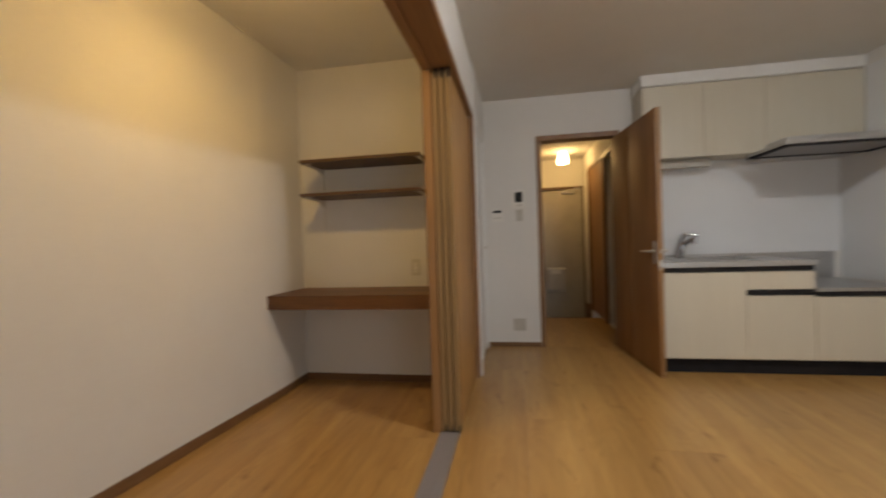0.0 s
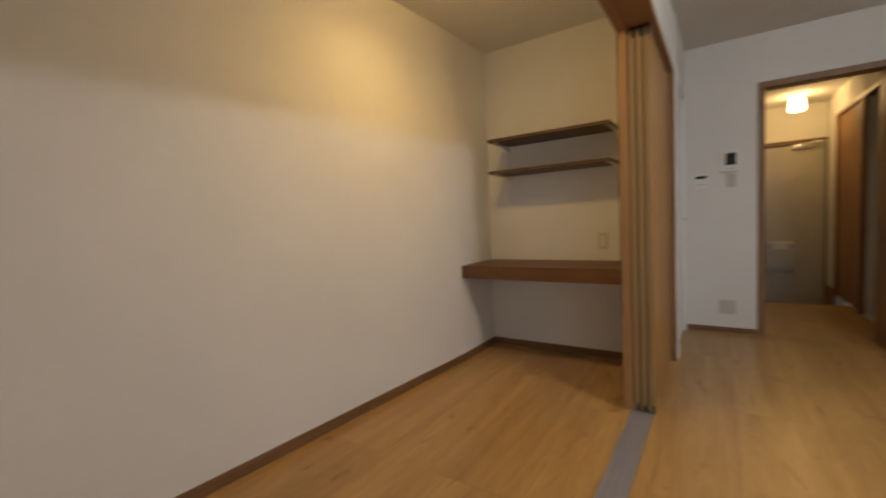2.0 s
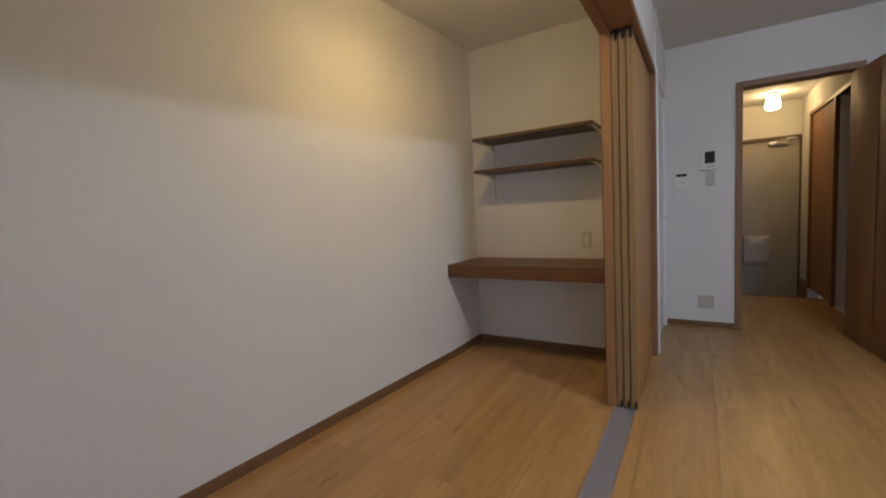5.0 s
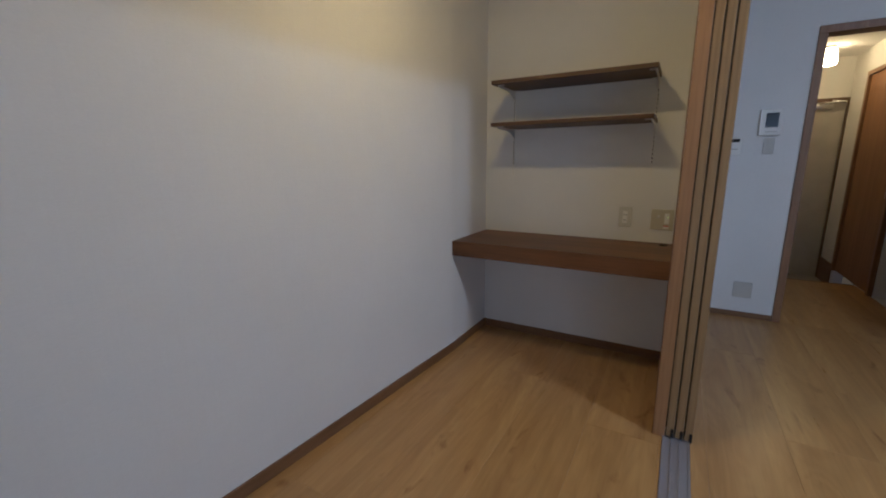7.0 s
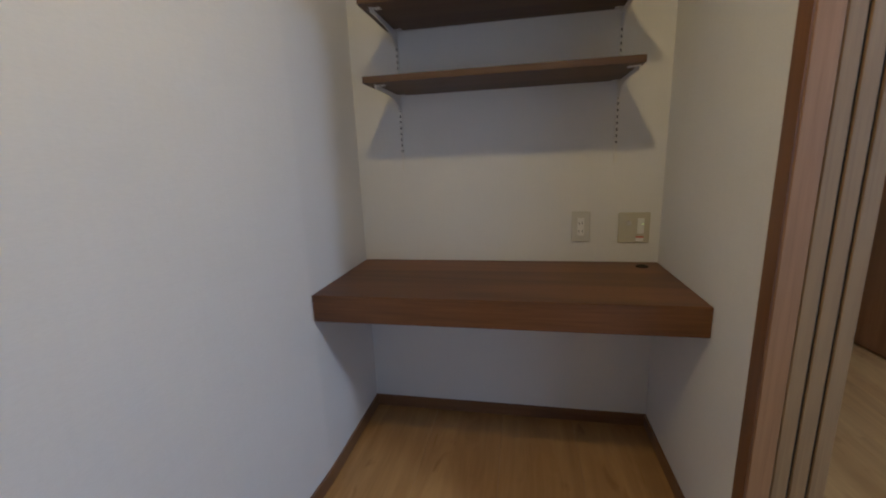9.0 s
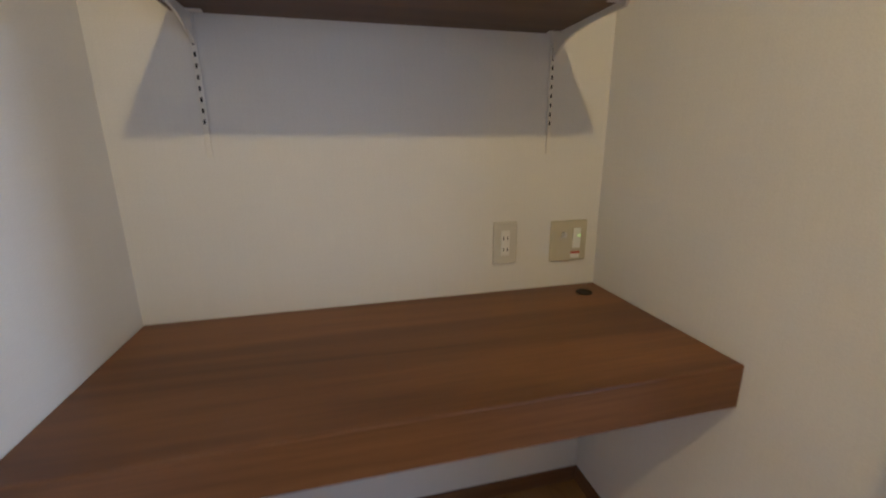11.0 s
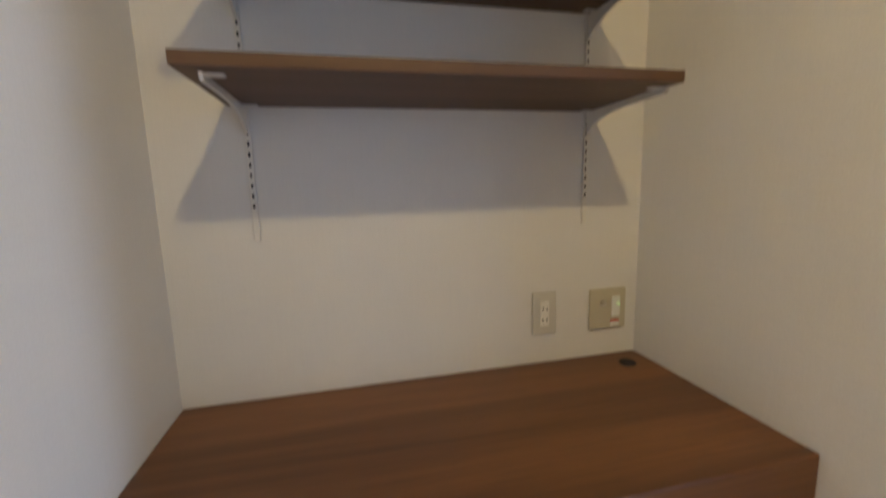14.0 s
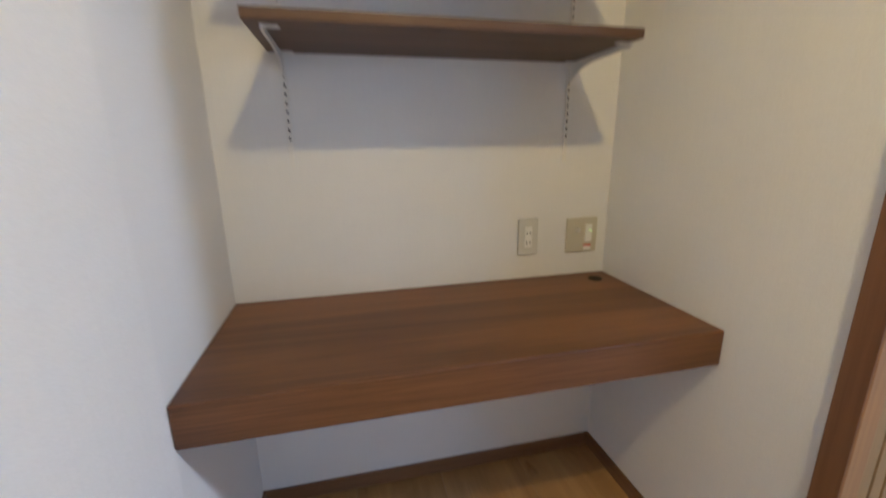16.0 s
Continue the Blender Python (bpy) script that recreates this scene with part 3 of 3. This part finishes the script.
def entry_door():
    y = ENTRY_Y
    e = blocks("door_entry", [(2.02, 2.055, y - 0.02, y + T, ENTRY_Z, 1.875), (2.715, 2.75, y - 0.02, y + T, ENTRY_Z, 1.875), (2.055, 2.715, y - 0.02, y + T, 1.835, 1.875)], DARKFRAME, 0.002)
    structure(e, "beige steel entry door with a brown frame", "entry door")
    blocks("leaf", [(2.055, 2.715, y + 0.02, y + 0.06, ENTRY_Z + 0.004, 1.832)], STEELDOOR, 0.002, e)

    def closer(bm):
        solid(bm, 2.40, 2.60, y - 0.03, y + 0.02, 1.765, 1.815, 0.006)
        rod(bm, (2.44, y - 0.02, 1.822), (2.68, y - 0.10, 1.826), 0.008)
        rod(bm, (2.68, y - 0.10, 1.826), (2.58, y - 0.03, 1.85), 0.007)
    blocks("closer", [], NICKEL, 0, e, True, closer, "grey metal door closer")

    def peep(bm):
        rod(bm, (2.287, y + 0.022, 1.312), (2.287, y + 0.012, 1.312), 0.007)
    blocks("peephole", [], NICKEL, 0, e, True, peep)

    def bin_shape(bm):
        prism(bm, [(y + 0.02, 0.20), (y - 0.03, 0.20), (y - 0.06, 0.215), (y - 0.08, 0.26), (y - 0.09, 0.56), (y - 0.078, 0.585), (y + 0.02, 0.595)], 2.14, 2.41)
    blocks("mail_bin", [], BIN, 0, e, False, bin_shape, "pale grey plastic mail bin")
    blocks("mail_flap", [(2.20, 2.35, y - 0.092, y - 0.078, 0.50, 0.565)], PLASTIC, 0.003, e)


entry_door()


# ---- kitchen ----
KX0, KX1, KX2, KX3, KF = 2.735, 3.315, 3.755, 4.375, 0.33


def base_cabinet():
    c = thing("kitchen_cabinet", (3.5, 0.7, 0), "cream wood-grain kitchen base cabinet with black plinth", "cabinet")
    yb = DOOR_Y - 0.004
    blocks("body", [(KX0, KX2, KF + 0.024, yb, 0.11, 0.79), (KX2, KX3, KF + 0.024, yb, 0.11, 0.60)], CREAM, 0.001, c)
    blocks("plinth", [(KX0 + 0.005, KX3 - 0.03, KF + 0.055, yb, 0.0, 0.11)], KICK, 0.001, c, label="matt black recessed plinth")
    g = 0.002
    blocks("door", [(KX0 + g, KX1 - g, KF, KF + 0.02, 0.122, 0.760)], CREAM, 0.0015, c)
    blocks("door", [(KX1 + g, KX2 - g, KF, KF + 0.02, 0.122, 0.585)], CREAM, 0.0015, c)
    blocks("drawer", [(KX1 + g, KX2 - g, KF, KF + 0.02, 0.632, 0.760)], CREAM, 0.0015, c)
    blocks("door", [(KX2 + g, KX3 - g, KF, KF + 0.02, 0.122, 0.572)], CREAM, 0.0015, c)
    blocks("finger_rail", [(KX0 + g, KX2 - g, KF + 0.004, KF + 0.0235, 0.766, 0.800), (KX1 + g, KX2 - g, KF + 0.004, KF + 0.0235, 0.590, 0.628), (KX2 + g, KX3 - g, KF + 0.004, KF + 0.0235, 0.578, 0.612)], BLACK, 0.001, c, label="black finger-pull rail")
    w = thing("kitchen_counter", (3.2, 0.7, 0.80), "stainless steel sink counter with lower hob shelf", "counter")
    sx0, sx1, sy0, sy1 = 2.86, 3.50, 0.46, 0.90
    z0, z1 = 0.802, 0.843
    blocks("top", [(KX0 - 0.005, sx0, KF - 0.012, yb, z0, z1), (sx1, KX2 + 0.004, KF - 0.012, yb, z0, z1), (sx0, sx1, KF - 0.012, sy0, z0, z1), (sx0, sx1, sy1, yb, z0, z1)], STEEL, 0.002, w)
    blocks("basin", [(sx0, sx1, sy0, sy1, 0.792, 0.799)], STEEL, 0, w)
    blocks("rim", [(sx0 - 0.012, sx0, sy0, sy1, z1, z1 + 0.004), (sx1, sx1 + 0.012, sy0, sy1, z1, z1 + 0.004), (sx0 - 0.012, sx1 + 0.012, sy0 - 0.012, sy0, z1, z1 + 0.004), (sx0 - 0.012, sx1 + 0.012, sy1, sy1 + 0.012, z1, z1 + 0.004)], STEEL, 0.0015, w)
    blocks("hob_shelf", [(KX2 + 0.006, KX3 + 0.005, KF - 0.012, yb, 0.614, 0.640)], STEEL, 0.002, w)
    blocks("upstand", [(KX0, KX2, yb - 0.014, yb, z1, 0.868), (KX2, KX3, yb - 0.014, yb, 0.64, 0.868)], STEEL, 0.001, w)
    for y, z, reach in ((0.355, 0.812, 0.03), (0.40, 0.765, 0.036)):
        blocks("gas_tap", [(KX2 + 0.0045, KX2 + reach, y, y + 0.03, z, z + 0.027)], BLACK, 0.004, w)


base_cabinet()


def faucet():
    f = thing("faucet", (3.09, 0.95, 0.843), "chrome single-lever kitchen faucet", "faucet")

    def body(bm):
        x, y, z = 3.09, 0.95, 0.843
        rod(bm, (x, y, z), (x, y, z + 0.012), 0.034)
        rod(bm, (x, y, z + 0.012), (x + 0.012, y - 0.006, z + 0.09), 0.026, 0.028)
        rod(bm, (x + 0.012, y - 0.006, z + 0.088), (x + 0.045, y - 0.02, z + 0.205), 0.029, 0.025)
        rod(bm, (x + 0.02, y - 0.012, z + 0.115), (x + 0.085, y - 0.10, z + 0.172), 0.020, 0.018)
        rod(bm, (x + 0.085, y - 0.10, z + 0.188), (x + 0.088, y - 0.104, z + 0.120), 0.020, 0.017)
        rod(bm, (x + 0.045, y - 0.02, z + 0.195), (x + 0.05, y - 0.022, z + 0.222), 0.027, 0.021)
        rod(bm, (x + 0.045, y - 0.02, z + 0.212), (x + 0.135, y - 0.05, z + 0.196), 0.012, 0.009)
    blocks("body", [], CHROME, 0, f, True, body)


faucet()


def upper_cabinets():
    u = thing("wall_cabinet", (3.5, 0.96, 1.71), "cream wood-grain wall cabinets under a white filler", "cabinet")
    y, yb = 0.82, DOOR_Y - 0.004
    xl, xm, xr, xe = 2.775, 3.262, 3.726, RIGHT_X - 0.004
    blocks("body", [(xl, xr, y + 0.02, yb, 1.715, 2.335), (xr, xe, y + 0.02, yb, 1.775, 2.335)], CREAM, 0.001, u)
    g = 0.0022
    blocks("door", [(xl, xm - g, y, y + 0.019, 1.712, 2.332)], CREAM, 0.0015, u)
    blocks("door", [(xm + g, xr - g, y, y + 0.019, 1.712, 2.332)], CREAM, 0.0015, u)
    blocks("door", [(xr + g, xe, y, y + 0.019, 1.772, 2.332)], CREAM, 0.0015, u)
    blocks("filler", [(xl - 0.012, xe, y - 0.012, yb, 2.338, CEIL - 0.001)], WHITE, 0.002, u, label="white filler strip below the ceiling")
    li = thing("cabinet_light", (3.05, 0.98, 1.714), "slim white strip light under wall cabinets", "strip light")
    # case in plate grey, with the cabinets' shade put into its colour
    blocks("case", [(2.86, 3.36, 0.935, 1.02, 1.642, 1.7115)], GREYPL, 0.006, li)
    blocks("end_cap", [(2.845, 2.86, 0.933, 1.022, 1.640, 1.7115)], FILTER, 0.003, li)


upper_cabinets()


def hood():
    h = thing("range_hood", (3.9, 0.6, 1.66), "flat stainless range hood with dark underside", "range hood")
    x0, x1, y0, y1 = 3.565, RIGHT_X - 0.012, 0.295, 0.80
    blocks("canopy", [(x0, x1, y0, y1, 1.668, 1.692)], STEEL, 0.003, h)
    blocks("neck", [(x0 + 0.16, x1, 0.55, 0.80, 1.692, 1.771), (x0 + 0.16, x1, 0.80, 1.09, 1.668, 1.771)], STEEL, 0.002, h)
    blocks("underside_frame", [(x0 + 0.006, x1 - 0.006, y0 + 0.006, y0 + 0.05, 1.655, 1.668), (x0 + 0.006, x1 - 0.006, y1 - 0.05, y1 - 0.006, 1.655, 1.668), (x0 + 0.006, x0 + 0.05, y0 + 0.05, y1 - 0.05, 1.655, 1.668), (x1 - 0.05, x1 - 0.006, y0 + 0.05, y1 - 0.05, 1.655, 1.668)], BLACK, 0.001, h, label="black frame round the filter")
    blocks("filter", [(x0 + 0.05, x1 - 0.05, y0 + 0.05, y1 - 0.05, 1.660, 1.668)], FILTER, 0, h)


hood()
structure(blocks("wall_panel", [(2.70, RIGHT_X - 0.003, DOOR_Y - 0.0035, DOOR_Y - 0.0005, 0.868, 1.712), (RIGHT_X - 0.0035, RIGHT_X - 0.0005, 0.33, DOOR_Y - 0.0036, 0.642, 2.335)], PANEL), "glossy white kitchen splash panel", "wall panel")
structure(blocks("trim_panel", [(RIGHT_X - 0.007, RIGHT_X - 0.0005, 0.318, 0.33, 0, 2.40)], WHITE, 0.001), "white edge strip of the splash panel", "trim")


# ---- floor ----
def floor_planks():
    base = blocks("floor", [(OUT_X, RIGHT_X + T, BACK_Y - T, HY, -0.25, -0.0125), (HALL_L - 0.1, HALL_R + 0.02, HY, STEP_Y, -0.25, -0.0125)], SUBFLOOR)
    structure(base, "light oak plank flooring with fine dark joints", "floor")
    rng = random.Random(4)
    cache = {}

    def plank(x0, x1, y0, y1):
        w, ln = round(x1 - x0 - 0.0005, 4), round(y1 - y0 - 0.0005, 4)
        if w < 0.004 or ln < 0.01:
            return
        key = (w, ln)
        if key not in cache:
            bm = bmesh.new()
            solid(bm, -w / 2, w / 2, -ln / 2, ln / 2, -0.012, 0.0, 0.0)
            top = [e for e in bm.edges if all(abs(v.co.z) < 1e-6 for v in e.verts)]
            bmesh.ops.bevel(bm, geom=top, offset=0.0005, segments=1, affect="EDGES")
            cache[key] = mesh_of("plank", bm, FLOOR)
        ob = new("plank", cache[key])
        ob.location = ((x0 + x1) / 2, (y0 + y1) / 2, 0)
        ob.parent = base

    def field(x0, x1, y0, y1, first, width=0.303, length=1.818):
        x, xe, k = x0, x0 + first, 0
        while x < x1 - 1e-4:
            xe = min(xe, x1)
            y = y0 - [0.25, 1.16][k % 2] - rng.choice((0, 0.303))
            while y < y1:
                plank(x, xe, max(y, y0), min(y + length, y1))
                y += length
            x, xe, k = xe, xe + width, k + 1
    field(-0.29, ALCOVE_W + 0.012, BACK_Y, 0.0, 0.29)
    field(1.328, RIGHT_X, BACK_Y, DOOR_Y, 0.060)
    field(HALL_L, HALL_R + 0.015, DOOR_Y, STEP_Y, 0.10)


floor_planks()
